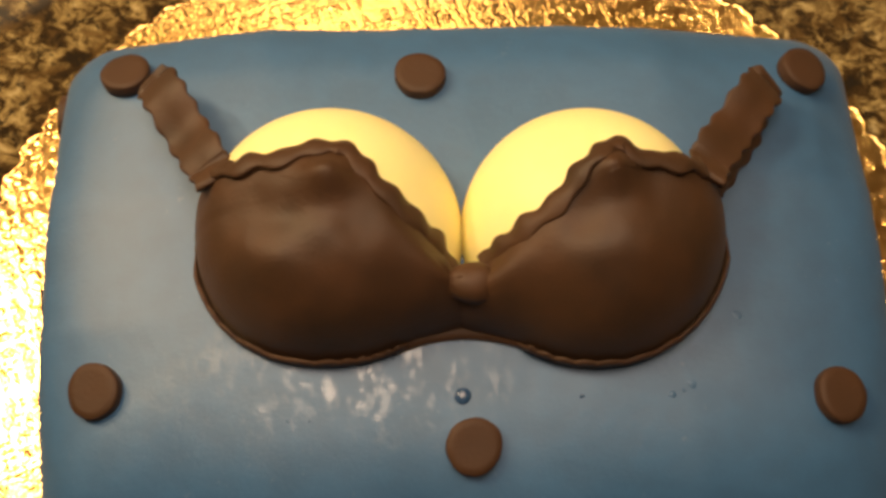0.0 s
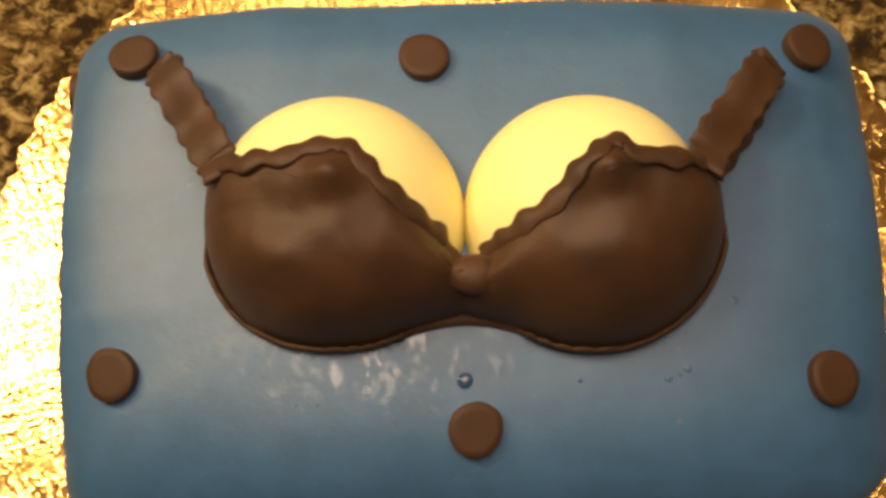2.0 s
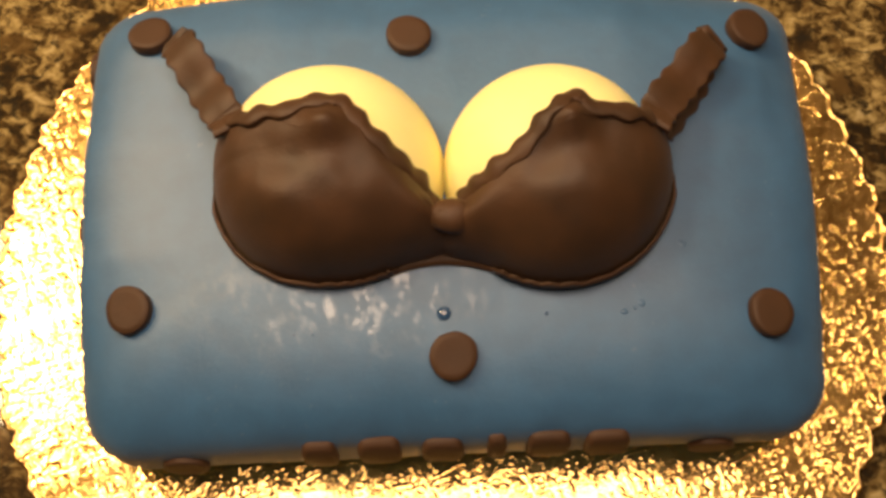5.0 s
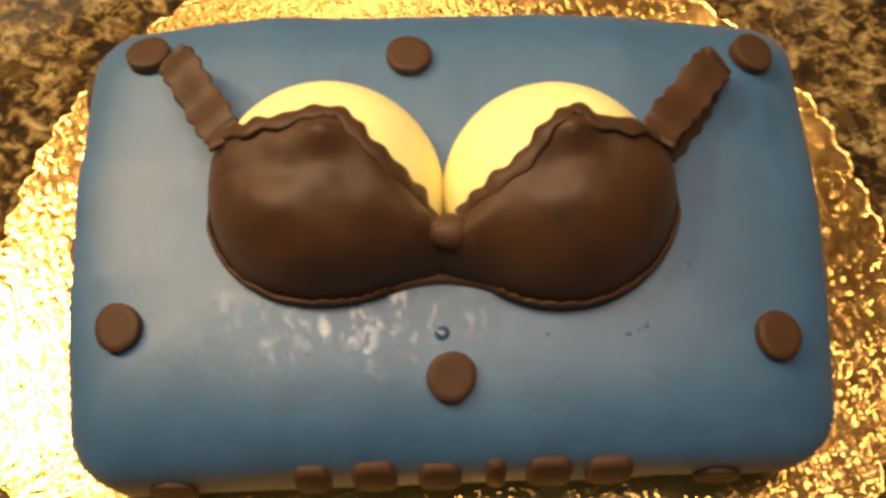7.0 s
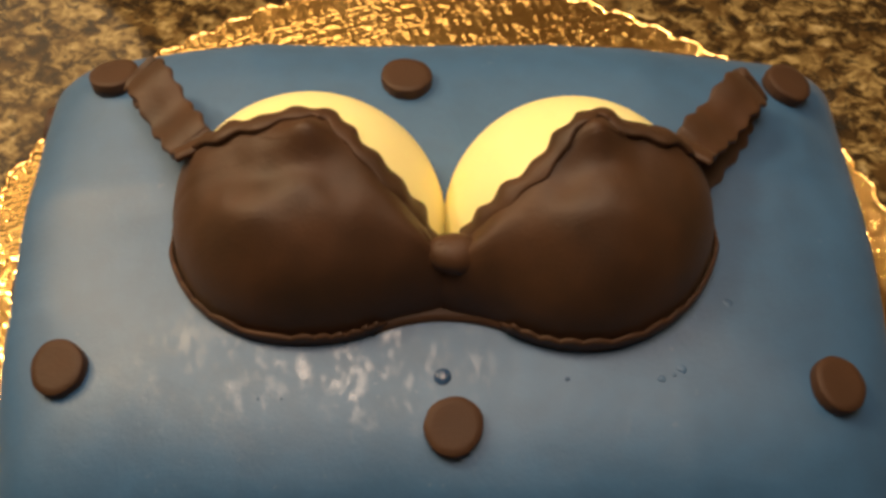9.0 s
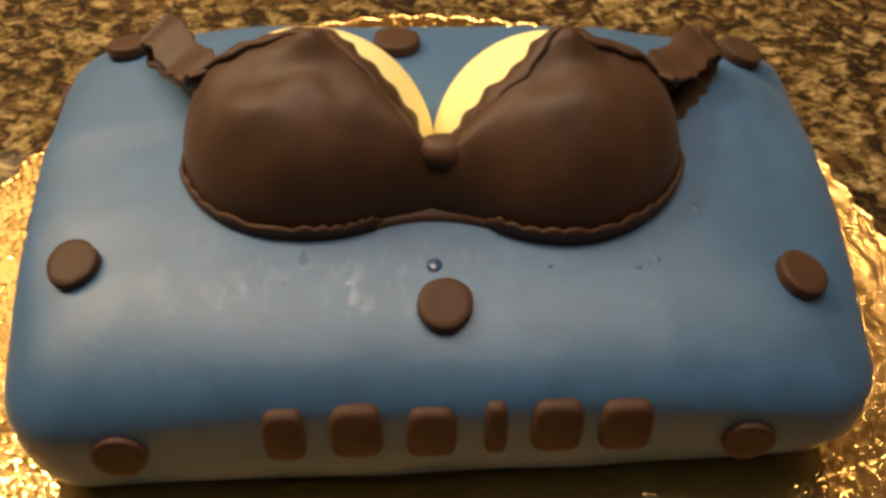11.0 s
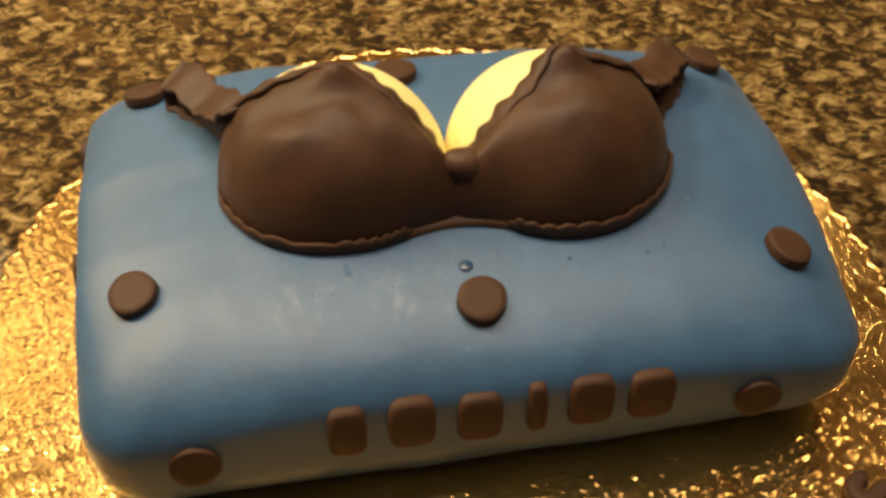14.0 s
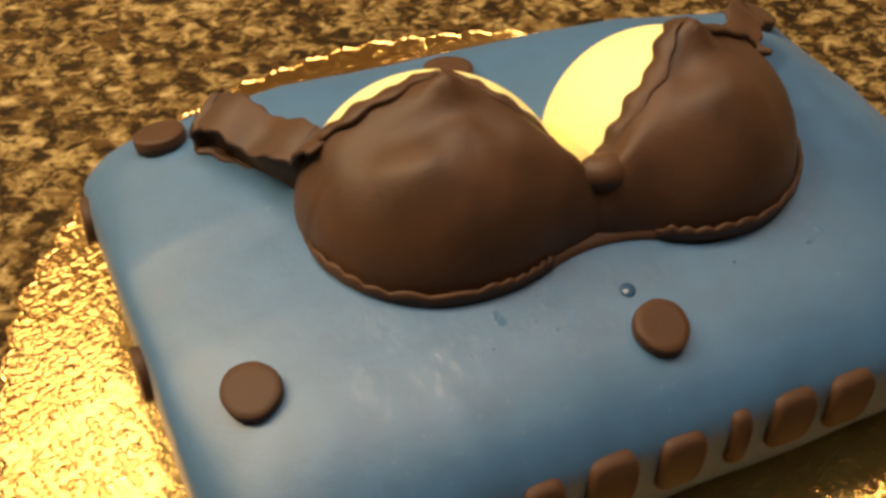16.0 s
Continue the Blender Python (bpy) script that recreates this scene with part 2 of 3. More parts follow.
slab("floor", -2.6, 2.6, -2.6, 2.6, -1.02, -0.92, WOOD, "dark brown wooden kitchen floor", "floor")
slab("ceiling", -2.6, 2.6, -2.6, 2.6, 1.55, 1.65, CEILING, "cream painted kitchen ceiling", "ceiling")
slab("wall_north", -2.6, 2.6, 2.6, 2.7, -0.92, 1.55, PAINT, "beige painted kitchen wall", "wall")
slab("wall_south", -2.6, 2.6, -2.7, -2.6, -0.92, 1.55, PAINT, "beige painted kitchen wall", "wall")
slab("wall_east", 2.6, 2.7, -2.6, 2.6, -0.92, 1.55, PAINT, "beige painted kitchen wall", "wall")
slab("wall_west", -2.7, -2.6, -2.6, 2.6, -0.92, 1.55, PAINT, "beige painted kitchen wall", "wall")


def counter():
    outline = [(-1.1, -0.5), (0.42, -0.5), (0.52, -0.4), (0.52, 0.135), (0.50, 0.158), (0.47, 0.176), (0.10, 0.366), (-0.4, 0.62), (-1.1, 0.98)]
    levels = [(-0.045, 0.004), (-0.040, 0.0), (-0.010, 0.0), (-0.006, 0.0015), (-0.005, 0.005)]
    cx, cy = -0.3, 0.05
    verts, k = [], len(outline)
    for z, inset in levels:
        for x, y in outline:
            d = math.hypot(x - cx, y - cy)
            verts.append((x - (x - cx) / d * inset, y - (y - cy) / d * inset, z))
    faces = grid_faces(len(levels), k, False, True) + [tuple(range(k))[::-1], tuple(range((len(levels) - 1) * k, len(levels) * k))]
    top = linked("countertop", verts, faces, GRANITE, smooth=False)
    tagged(top, "polished brown and black speckled granite kitchen counter", "countertop", kind="structure")
    # plain plinth that carries it
    foot = []
    for z in (-0.92, -0.045):
        for px, py in outline:
            d = math.hypot(px - cx, py - cy)
            foot.append((px - (px - cx) / d * 0.04, py - (py - cy) / d * 0.04, z))
    sides = grid_faces(2, k, False, True) + [tuple(range(k))[::-1], tuple(range(k, 2 * k))]
    tagged(linked("counter_base", foot, sides, WOOD, smooth=False), "plain dark wooden base under the granite counter", "counter base", kind="structure")


counter()


# ---- gold cake board ----
BOARD_R = 0.2285


def emboss(x, y):
    """Pressed scroll work on a 22 mm repeat, mirrored from tile to tile: fans of rays, pairs of beads, curls and long stems."""
    tile = 0.022
    turn = 0.32
    p, q = x * math.cos(turn) + y * math.sin(turn), y * math.cos(turn) - x * math.sin(turn)
    u = p / tile + 0.05 * np.sin(p * 61 + q * 23)
    v = q / tile + 0.05 * np.sin(q * 57 - p * 29 + 2)
    iu, iv = np.floor(u), np.floor(v)
    u, v = u - iu, v - iv
    u = np.where(iu % 2 == 1, 1 - u, u)
    v = np.where(iv % 2 == 1, 1 - v, v)
    h = np.zeros_like(u)
    # curls: centre, radius, width, from and to angle
    for cx, cy, r, w, a0, a1 in ((0.22, 0.72, 0.13, 0.024, -3.2, 2.0), (0.22, 0.72, 0.055, 0.026, -1.0, 3.2), (0.55, 0.78, 0.10, 0.024, -0.6, 3.2), (0.55, 0.78, 0.04, 0.026, -3.2, 3.2),
                                 (0.80, 0.55, 0.12, 0.024, -2.4, 1.4), (0.80, 0.55, 0.05, 0.026, -3.2, 3.2), (0.40, 0.52, 0.09, 0.022, 0.2, 3.2), (0.12, 0.48, 0.07, 0.022, -2.8, 0.8),
                                 (0.50, 1.10, 0.30, 0.022, -2.6, -0.5), (0.0, 0.10, 0.34, 0.022, 0.3, 1.5), (1.0, 0.12, 0.30, 0.022, 1.6, 2.9)):
        dx, dy = u - cx, v - cy
        angle = np.arctan2(dy, dx)
        gate = np.clip((angle - a0) * 4, 0, 1) * np.clip((a1 - angle) * 4, 0, 1)
        h += gate * np.exp(-((np.hypot(dx, dy) - r) / w) ** 2)
    # beads
    for cx, cy, r in ((0.50, 0.20, 0.034), (0.50, 0.31, 0.030), (0.07, 0.92, 0.040), (0.93, 0.92, 0.034), (0.90, 0.78, 0.028), (0.36, 0.93, 0.028), (0.66, 0.62, 0.026), (0.30, 0.40, 0.026), (0.70, 0.40, 0.026)):
        h += 1.1 * np.exp(-((u - cx) ** 2 + (v - cy) ** 2) / r ** 2)
    # fans of rays on either side of the beads
    for cx, cy, facing in ((0.40, 0.25, -1), (0.60, 0.25, 1)):
        dx, dy = (u - cx) * facing, v - cy
        reach, angle = np.hypot(dx, dy), np.arctan2(dy, dx)
        inside = np.clip((reach - 0.03) * 30, 0, 1) * np.clip((0.25 - reach) * 25, 0, 1) * np.clip((1.15 - np.abs(angle)) * 5, 0, 1)
        h += inside * (0.45 + 0.45 * np.cos(16 * angle))
    # long stems
    h += 0.7 * np.exp(-((v - 0.47 - 0.03 * np.sin(u * 6.3)) / 0.020) ** 2) * np.clip((0.5 - np.abs(u - 0.5)) * 8, 0, 1)
    h += 0.6 * np.exp(-((u - 0.02 - 0.02 * np.sin(v * 9)) / 0.020) ** 2)
    return np.minimum(h, 1.5)


def cake_board():
    rings, segs = 310, 2200
    rr = np.concatenate([[0.002, 0.05], np.linspace(0.092, BOARD_R, rings - 2)]) * 0.975
    aa = np.linspace(0, 2 * np.pi, segs, endpoint=False)
    R, A = np.meshgrid(rr, aa, indexing="ij")
    lace = 1 + 0.017 * np.abs(np.sin(A * 36)) + 0.0025 * np.sin(A * 181 + 1.0) + 0.003 * np.sin(A * 17)
    wide = R * (1 + (lace - 1) * (R / BOARD_R) ** 12)
    X, Y = wide * np.cos(A), wide * np.sin(A)
    border = np.clip((R - 0.211) / 0.012, 0, 1)
    shells = np.abs(np.sin(A * 36)) * (0.8 + 0.2 * np.cos(A * 36 * 7))
    Z = -0.0012 + 0.00019 * (emboss(X, Y) + 1.4 * shells * border)
    verts = np.stack([X, Y, Z], -1).reshape(-1, 3)
    faces = grid_faces(rings, segs, False, True) + [tuple(range(segs))[::-1]]
    me = bpy.data.meshes.new("foil_top")
    me.from_pydata(verts.tolist(), [], faces)
    me.polygons.foreach_set("use_smooth", [True] * len(me.polygons))
    me.materials.append(FOIL)
    board = new("cake_board")
    tagged(board, "round embossed gold foil cake board with lacy scalloped edge", "cake board")
    top = new("foil_top", me)
    top.parent = board
    path = [2 * math.pi * i / 1260 for i in range(1260)]

    def ring(i, a):
        lace1 = 1 + 0.017 * abs(math.sin(a * 36)) + 0.0025 * math.sin(a * 181 + 1.0) + 0.003 * math.sin(a * 17)
        r0 = BOARD_R * 0.975 * lace1
        puff = 0.0006 * abs(math.sin(a * 162 + 0.4))
        return [((r0 + d) * math.cos(a), (r0 + d) * math.sin(a), z) for d, z in ((-0.0030, -0.0022), (-0.0012, -0.0007 + puff), (0.0002, -0.0008 + puff), (0.0012, -0.0020), (0.0012, -0.0044), (0.0, -0.0049), (-0.0030, -0.0049))]

    sweep("rim", path, ring, FOIL, board, "folded crinkled gold foil rim", closed=True)


cake_board()

# ---- cake ----
CX, CY, HX, HY = 0.0055, 0.0085, 0.1660, 0.1105
TOP = 0.0836
SHOULDER = 0.095
CORNER = (0.025, 0.021)  # front, back


def warp(x, y):
    """The cake is a little out of square."""
    sx, sy = (x - CX) / HX, (y - CY) / HY
    return x + 0.004 * max(0.0, sx) * sy - (0.0037 + 0.0023 * sy) * max(0.0, -sx), y - 0.0045 * max(0.0, sy) * sx


def plan(inset, a):
    """The rounded rectangle of the cake, drawn in by inset, at the parameter a from 0 to 1."""
    hx, hy = HX - inset, HY - inset
    front, back = (max(c - inset * 0.35, 0.010) for c in CORNER)
    front, back = min(front, hx * 0.98, hy * 0.98), min(back, hx * 0.98, hy * 0.98)
    radii = (front, back, back, front)
    straight = (2 * (hx - front), 2 * hy - front - back, 2 * (hx - back), 2 * hy - front - back)
    s = a * (sum(straight) + math.pi / 2 * sum(radii))
    x, y = -(hx - front), -hy
    for r, run, (c, sn) in zip(radii, straight, ((1, 0), (0, 1), (-1, 0), (0, -1))):
        if s <= run:
            return x + c * s, y + sn * s
        s -= run
        x, y = x + c * run, y + sn * run
        ox, oy = x - sn * r, y + c * r
        if s <= math.pi * r / 2:
            t = s / r
            return ox + r * (sn * math.cos(t) + c * math.sin(t)), oy + r * (-c * math.cos(t) + sn * math.sin(t))
        s -= math.pi * r / 2
        x, y = ox + r * c, oy + r * sn
    return x, y


def depth_in(x, y):
    """How far a place lies inside the cake's outline."""
    for _ in range(2):
        wx, wy = warp(x, y)
    x, y = 2 * x - wx - CX, 2 * y - wy - CY
    r = CORNER[0 if y < 0 else 1]
    qx, qy = abs(x) - (HX - r), abs(y) - (HY - r)
    return r - (math.hypot(max(qx, 0), max(qy, 0)) + min(max(qx, qy), 0))


def front(y):
    """1 at the front of the cake, which is the roundest, 0 from its middle on."""
    u = min(max((-(y - CY) / HY - 0.35) / 0.5, 0.0), 1.0)
    return u * u * (3 - 2 * u)


def fall(y):
    return 0.0240 + 0.0095 * front(y)


def shoulder(d, y):
    """How far the top has fallen at the distance d inside the outline; the back edge is squarer than the front."""
    back = min(max((y - 0.02) / 0.07, 0.0), 1.0)
    u = min(max(d / (SHOULDER * (1 - 0.42 * back)), 0.0), 1.0)
    bend = 1.9 + 0.3 * front(y)
    return fall(y) * (1 - (1 - (1 - u) ** bend) ** (1 / bend))


def lean(x, y):
    return 0.012 * y - 0.012 * x


def droop(x, y):
    """How far the corners have sagged, the back ones most."""
    ux, uy = ((min(max((h - abs(v)) / 0.085, 0.0), 1.0)) for h, v in ((HX, x - CX), (HY, y - CY)))
    return (0.0110 + 0.0050 * min(max(y / 0.07, 0.0), 1.0)) * (1 - ux) * (1 - uy)


def top_z(x, y):
    d = depth_in(x, y)
    return TOP - shoulder(d, y) - droop(x, y) + lean(x, y)


def cake_cover(cake):
    n = 420
    rings = []
    for z, inset in ((-0.0006, 0.0150), (0.003, 0.0115), (0.008, 0.0083), (0.014, 0.0054), (0.022, 0.0030), (0.031, 0.0013), (0.040, 0.0003), (0.048, 0.0), (0.055, 0.0)):
        rings.append((inset, z))
    for k in range(1, 27):
        inset = SHOULDER * (k / 26) ** 1.8
        rings.append((inset, None))
    for inset in (0.100, 0.104, 0.107):
        rings.append((inset, TOP))
    verts = []
    for inset, level in rings:
        for i in range(n):
            x, y = plan(inset, i / n)
            x, y = warp(x + CX, y + CY)
            sag = droop(x, y)
            z = TOP - shoulder(inset, y) - sag if level is None else TOP if level == TOP else level * (TOP - fall(y) - sag) / 0.0595
            wob = noise.noise(Vector((x * 22, y * 22, z * 30))) * 0.0012 + noise.noise(Vector((x * 70, y * 70, z * 50))) * 0.0003
            if z < 0.004:
                wob *= 1.4
            dx, dy = x - CX, y - CY
            d = math.hypot(dx, dy) + 1e-6
            side = 1.0 if inset < 0.02 else 0.0
            if z < 0.03:
                y += 0.009 * max(0.0, dx / HX) ** 2 * max(0.0, -dy / HY) * (1 - max(z, 0) / 0.03)
            verts.append((x + dx / d * wob * side, y + dy / d * wob * side, z + (wob * 0.5 if z > 0.06 else 0) + lean(x, y) * min(max((z - 0.045) / 0.02, 0), 1)))
    faces = grid_faces(len(rings), n, False, True) + [tuple(range(n))[::-1], tuple(range((len(rings) - 1) * n, len(rings) * n))]
    linked("fondant_cover", verts, faces, BLUE, cake, "smooth bright blue fondant covering")


def disc(name, parent, place, normal, r, thick, mat, seed):
    """A slightly uneven round of rolled fondant with soft edges."""
    rnd = random.Random(seed)
    ph = [rnd.uniform(0, 6.28) for _ in range(3)]
    n, verts = 40, []
    prof = ((0.97, -0.0012), (1.0, thick * 0.25), (1.0, thick * 0.65), (0.994, thick * 0.90), (0.970, thick), (0.7, thick * 1.02), (0.35, thick * 1.0))
    turn = Vector(normal).to_track_quat("Z", "Y").to_matrix()
    for f, z in prof:
        for i in range(n):
            a = 2 * math.pi * i / n
            w = r * f * (1 + 0.026 * math.sin(2 * a + ph[0]) + 0.018 * math.sin(3 * a + ph[1]) + 0.008 * math.sin(7 * a + ph[2]))
            verts.append(Vector(place) + turn @ Vector((w * math.cos(a), w * math.sin(a), z + 0.0005 * f * math.sin(a + ph[2]) * (z > 0))))
    faces = grid_faces(len(prof), n, False, True) + [tuple(range(n))[::-1], tuple(range((len(prof) - 1) * n, len(prof) * n))]
    return linked(name, verts, faces, mat, parent)


def top_normal(x, y):
    e = 0.002
    return Vector((top_z(x - e, y) - top_z(x + e, y), top_z(x, y - e) - top_z(x, y + e), 2 * e)).normalized()


AXES = ((-0.0473, 0.0095), (0.0500, 0.0090))
BALLS = ((-0.0473, 0.0135, 0.0502), (0.0500, 0.0110, 0.0484))


EDGE_LEFT = [(-0.110, 0.060), (-0.097, 0.044), (-0.090, 0.0340), (-0.083, 0.0300), (-0.076, 0.0275), (-0.061, 0.0266), (-0.053, 0.0284), (-0.044, 0.0302), (-0.0378, 0.0292), (-0.0315, 0.0225), (-0.0215, 0.0112), (-0.011, 0.0038), (-0.0046, -0.0005), (0.001, -0.012), (0.02, -0.04)]
EDGE_RIGHT = [(-0.02, -0.04), (-0.0005, -0.013), (0.0074, -0.0070), (0.0162, -0.0022), (0.0275, 0.0020), (0.0370, 0.0092), (0.0450, 0.0180), (0.0525, 0.0245), (0.0595, 0.0262), (0.0660, 0.0208), (0.0730, 0.0210), (0.0837, 0.0225), (0.092, 0.0250), (0.099, 0.038), (0.12, 0.06)]


def edge_y(side, x):
    return curve_at(EDGE_LEFT if side < 0 else EDGE_RIGHT, x)


def dome(name, cake, x, y, r):
    verts, n, m = [], 72, 22
    for k in range(m):
        t = k / m * math.pi / 2 * 0.99
        for i in range(n):
            a = 2 * math.pi * i / n
            w = r * (1 + 0.006 * math.sin(2 * a + x * 90) * math.cos(t))
            px, py = x + w * math.cos(t) * math.cos(a), y + w * math.cos(t) * math.sin(a)
            under = min(max((edge_y(-1 if x < 0 else 1, px) - 0.003 - py) / 0.006, 0.0), 1.0)
            verts.append((px, py, 0.0820 + r * math.sin(t) - 0.007 * under * math.sin(t)))
    faces = grid_faces(m, n, False, True) + [tuple(range(n))[::-1], tuple(range((m - 1) * n, m * n))]
    linked(name, verts, faces, IVORY, cake, "round pale ivory fondant dome")


def cake_thing():
    cake = new("birthday_cake")
    tagged(cake, "blue fondant sheet cake with brown dots and two ivory domes", "cake")
    cake_cover(cake)
    for i, (x, y) in enumerate(((-0.132, 0.092), (-0.011, 0.083), (0.148, 0.0855), (-0.1350, -0.0415), (0.140, -0.0535), (0.0032, -0.0680))):
        disc("dot", cake, (x, y, top_z(x, y) - 0.0002), top_normal(x, y), 0.0104, 0.0046, DOT, 10 + i)
    for i, (place, normal) in enumerate((((0.116, -0.1005, 0.0355), (0, -1, 0.05)), ((-0.117, -0.1005, 0.039), (0, -1, 0.05)),
                                        ((-0.1645, 0.093, 0.0430), (-1, 0, 0.05)), ((-0.1628, 0.005, 0.0450), (-1, 0, 0.03)))):
        disc("dot", cake, place, normal, 0.0103, 0.0042, DOT, 30 + i)
    for x, y, r in BALLS:
        dome("dome", cake, x, y, r)
    # beads of water and a few scuffs left on the icing
    for i, (x, y, r, flat) in enumerate(((0.0, -0.0503, 0.0031, 0.0013), (0.0437, -0.0520, 0.0009, 0.0006), (0.0770, -0.0525, 0.0013, 0.0005), (0.0845, -0.0490, 0.0016, 0.0004), (0.0815, -0.0510, 0.0008, 0.0004),
                                        (0.1045, -0.0235, 0.0018, 0.0004), (-0.0640, -0.0570, 0.0008, 0.0006), (-0.0560, -0.0572, 0.0009, 0.0006))):
        bead(cake, x, y, r, flat, i)
    # six raised bars stand where a name is spelled on the front
    for i, (x, w) in enumerate(((-0.0565, 0.0155), (-0.0305, 0.0190), (-0.0030, 0.0185), (0.0205, 0.0085), (0.0430, 0.0190), (0.0685, 0.0195))):
        bar(cake, x, w, 0.0245, i)
    return cake


def bead(cake, x, y, r, tall, i):
    verts, n, m = [], 24, 8
    turn = top_normal(x, y).to_track_quat("Z", "Y").to_matrix()
    for k in range(m):
        t = k / m * math.pi / 2 * 0.98
        for j in range(n):
            a = 2 * math.pi * j / n
            w = r * (1 + (0.03 if i == 0 else 0.14) * math.sin(2 * a + i) + (0.02 if i == 0 else 0.08) * math.sin(3 * a + 2 * i)) * math.cos(t)
            verts.append(Vector((x, y, top_z(x, y) - 0.0001)) + turn @ Vector((w * math.cos(a), w * math.sin(a), tall * math.sin(t))))
    faces = grid_faces(m, n, False, True) + [tuple(range(n))[::-1], tuple(range((m - 1) * n, m * n))]
    linked("scuff" if 2 <= i <= 5 else "water_bead", verts, faces, BLUE if 2 <= i <= 5 else SYRUP, cake, "" if i else "clear bead of water")


def bar(cake, x, w, h, i):
    z0 = 0.0470 + 0.0008 * math.sin(i * 2.3)
    tilt = 0.05 * math.sin(i * 3.1)
    prof = ((1.0, 0.0012), (1.0, -0.0020), (0.93, -0.0034), (0.80, -0.0040))
    verts, n = [], 32
    for f, out in prof:
        for k in range(n):
            a = 2 * math.pi * k / n
            c, s = math.cos(a), math.sin(a)
            px = math.copysign(abs(c) ** 0.45, c) * (w / 2 - (1 - f) * 0.009)
            pz = math.copysign(abs(s) ** 0.45, s) * (h / 2 - (1 - f) * 0.009)
            px, pz = px * math.cos(tilt) - pz * math.sin(tilt), px * math.sin(tilt) + pz * math.cos(tilt)
            z = z0 + pz
            face = -0.1015 + max(0.0, z - 0.050) ** 2 / 0.027
            verts.append((x + px, face + out, z))
    faces = grid_faces(len(prof), n, False, True) + [tuple(range(n))[::-1], tuple(range((len(prof) - 1) * n, len(prof) * n))]
    linked("letter_bar", verts, faces, DOT, cake, "" if i else "raised brown fondant bar")


cake_thing()


# ---- fondant brassiere on the domes ----
BASE = 0.0815


def cup_base(side, a):
    """The cup's reach from its axis at the azimuth a in degrees, where 0 points at the other cup."""
    a = (a + 180) % 360 - 180
    return (0.0518 if side < 0 else 0.0514) + 0.0130 * math.exp(-((a + 27) / 17) ** 2) + 0.0010 * math.sin(math.radians(3 * a + 40)) - (0.0066 if side < 0 else 0.0024) * math.exp(-((a + 95) / 42) ** 2) + (0.0022 * math.exp(-((abs(a) - 180) / 50) ** 2) if side > 0 else 0.0016 * math.exp(-((a - 155) / 22) ** 2))


def cup_frame(side):
    return AXES[0 if side < 0 else 1]


FOLDS = (
    ((0.003, 0.0150, 0.0074, 0.0080, 0.0066), (0.004, 0.0030, -0.0009, 0.0090, 0.0055), (-0.012, 0.0030, -0.0038, 0.0125, 0.0095), (0.013, -0.0010, -0.0026, 0.0100, 0.0100),
     (-0.026, 0.0100, -0.0040, 0.0110, 0.0120), (-0.016, -0.0140, 0.0020, 0.0120, 0.0060), (0.030, -0.0120, -0.0024, 0.0100, 0.0110)),
    ((0.004, 0.0128, 0.0070, 0.0078, 0.0066), (0.004, 0.0010, -0.0009, 0.0090, 0.0055), (-0.009, -0.0020, -0.0040, 0.0110, 0.0100), (0.020, 0.0060, -0.0042, 0.0120, 0.0120),
     (-0.026, -0.0090, -0.0022, 0.0100, 0.0100), (0.006, -0.0160, 0.0018, 0.0140, 0.0070), (0.028, -0.0200, -0.0020, 0.0080, 0.0090)),
)


def cup_z(side, x, y):
    cx, cy = cup_frame(side)
    dx, dy = x - cx, y - cy
    a = math.degrees(math.atan2(dy, dx if side < 0 else -dx))
    rho = math.hypot(dx, dy) / cup_base(side, a)
    z = 0.0532 * math.sqrt(max(1 - rho * rho, 0.0))
    # the icing is drawn up to a small peak, hollow beneath it
    for ox, oy, h, sx, sy in FOLDS[0 if side < 0 else 1]:
        z += h * math.exp(-((x - cx - ox) / sx) ** 2 - ((y - oy) / sy) ** 2) * math.sqrt(max(1 - rho * rho, 0.0))
    z += noise.noise(Vector((x * 55, y * 55, 3.0 * side))) * 0.0012 + noise.noise(Vector((x * 130, y * 130, 7.0 * side))) * 0.0004
    # gathers that run out from the knot
    kx, ky = x - 0.002, y + 0.0185
    z += 0.0006 * math.exp(-(math.hypot(kx, ky) / 0.024) ** 2) * math.sin(6.5 * math.atan2(ky, abs(kx)) + 0.8 * side) * math.sqrt(max(1 - rho * rho, 0.0))
    # towards the cleavage the edge lies close on the dome
    ballx, bally, r = BALLS[0 if side < 0 else 1]
    inner = min(max(((x - cx) * -side - 0.004) / 0.012, 0.0), 1.0)
    free = r * r - (x - ballx) ** 2 - (y - bally) ** 2
    if inner > 0:
        near = inner * math.exp(-(max(edge_y(side, x) - y, 0.0) / 0.010) ** 2)
        z += (math.sqrt(0.5 * (free + 0.0004 + math.hypot(free - 0.0004, 0.0002))) + 0.0008 - z) * near
    return BASE + max(z, -0.001)


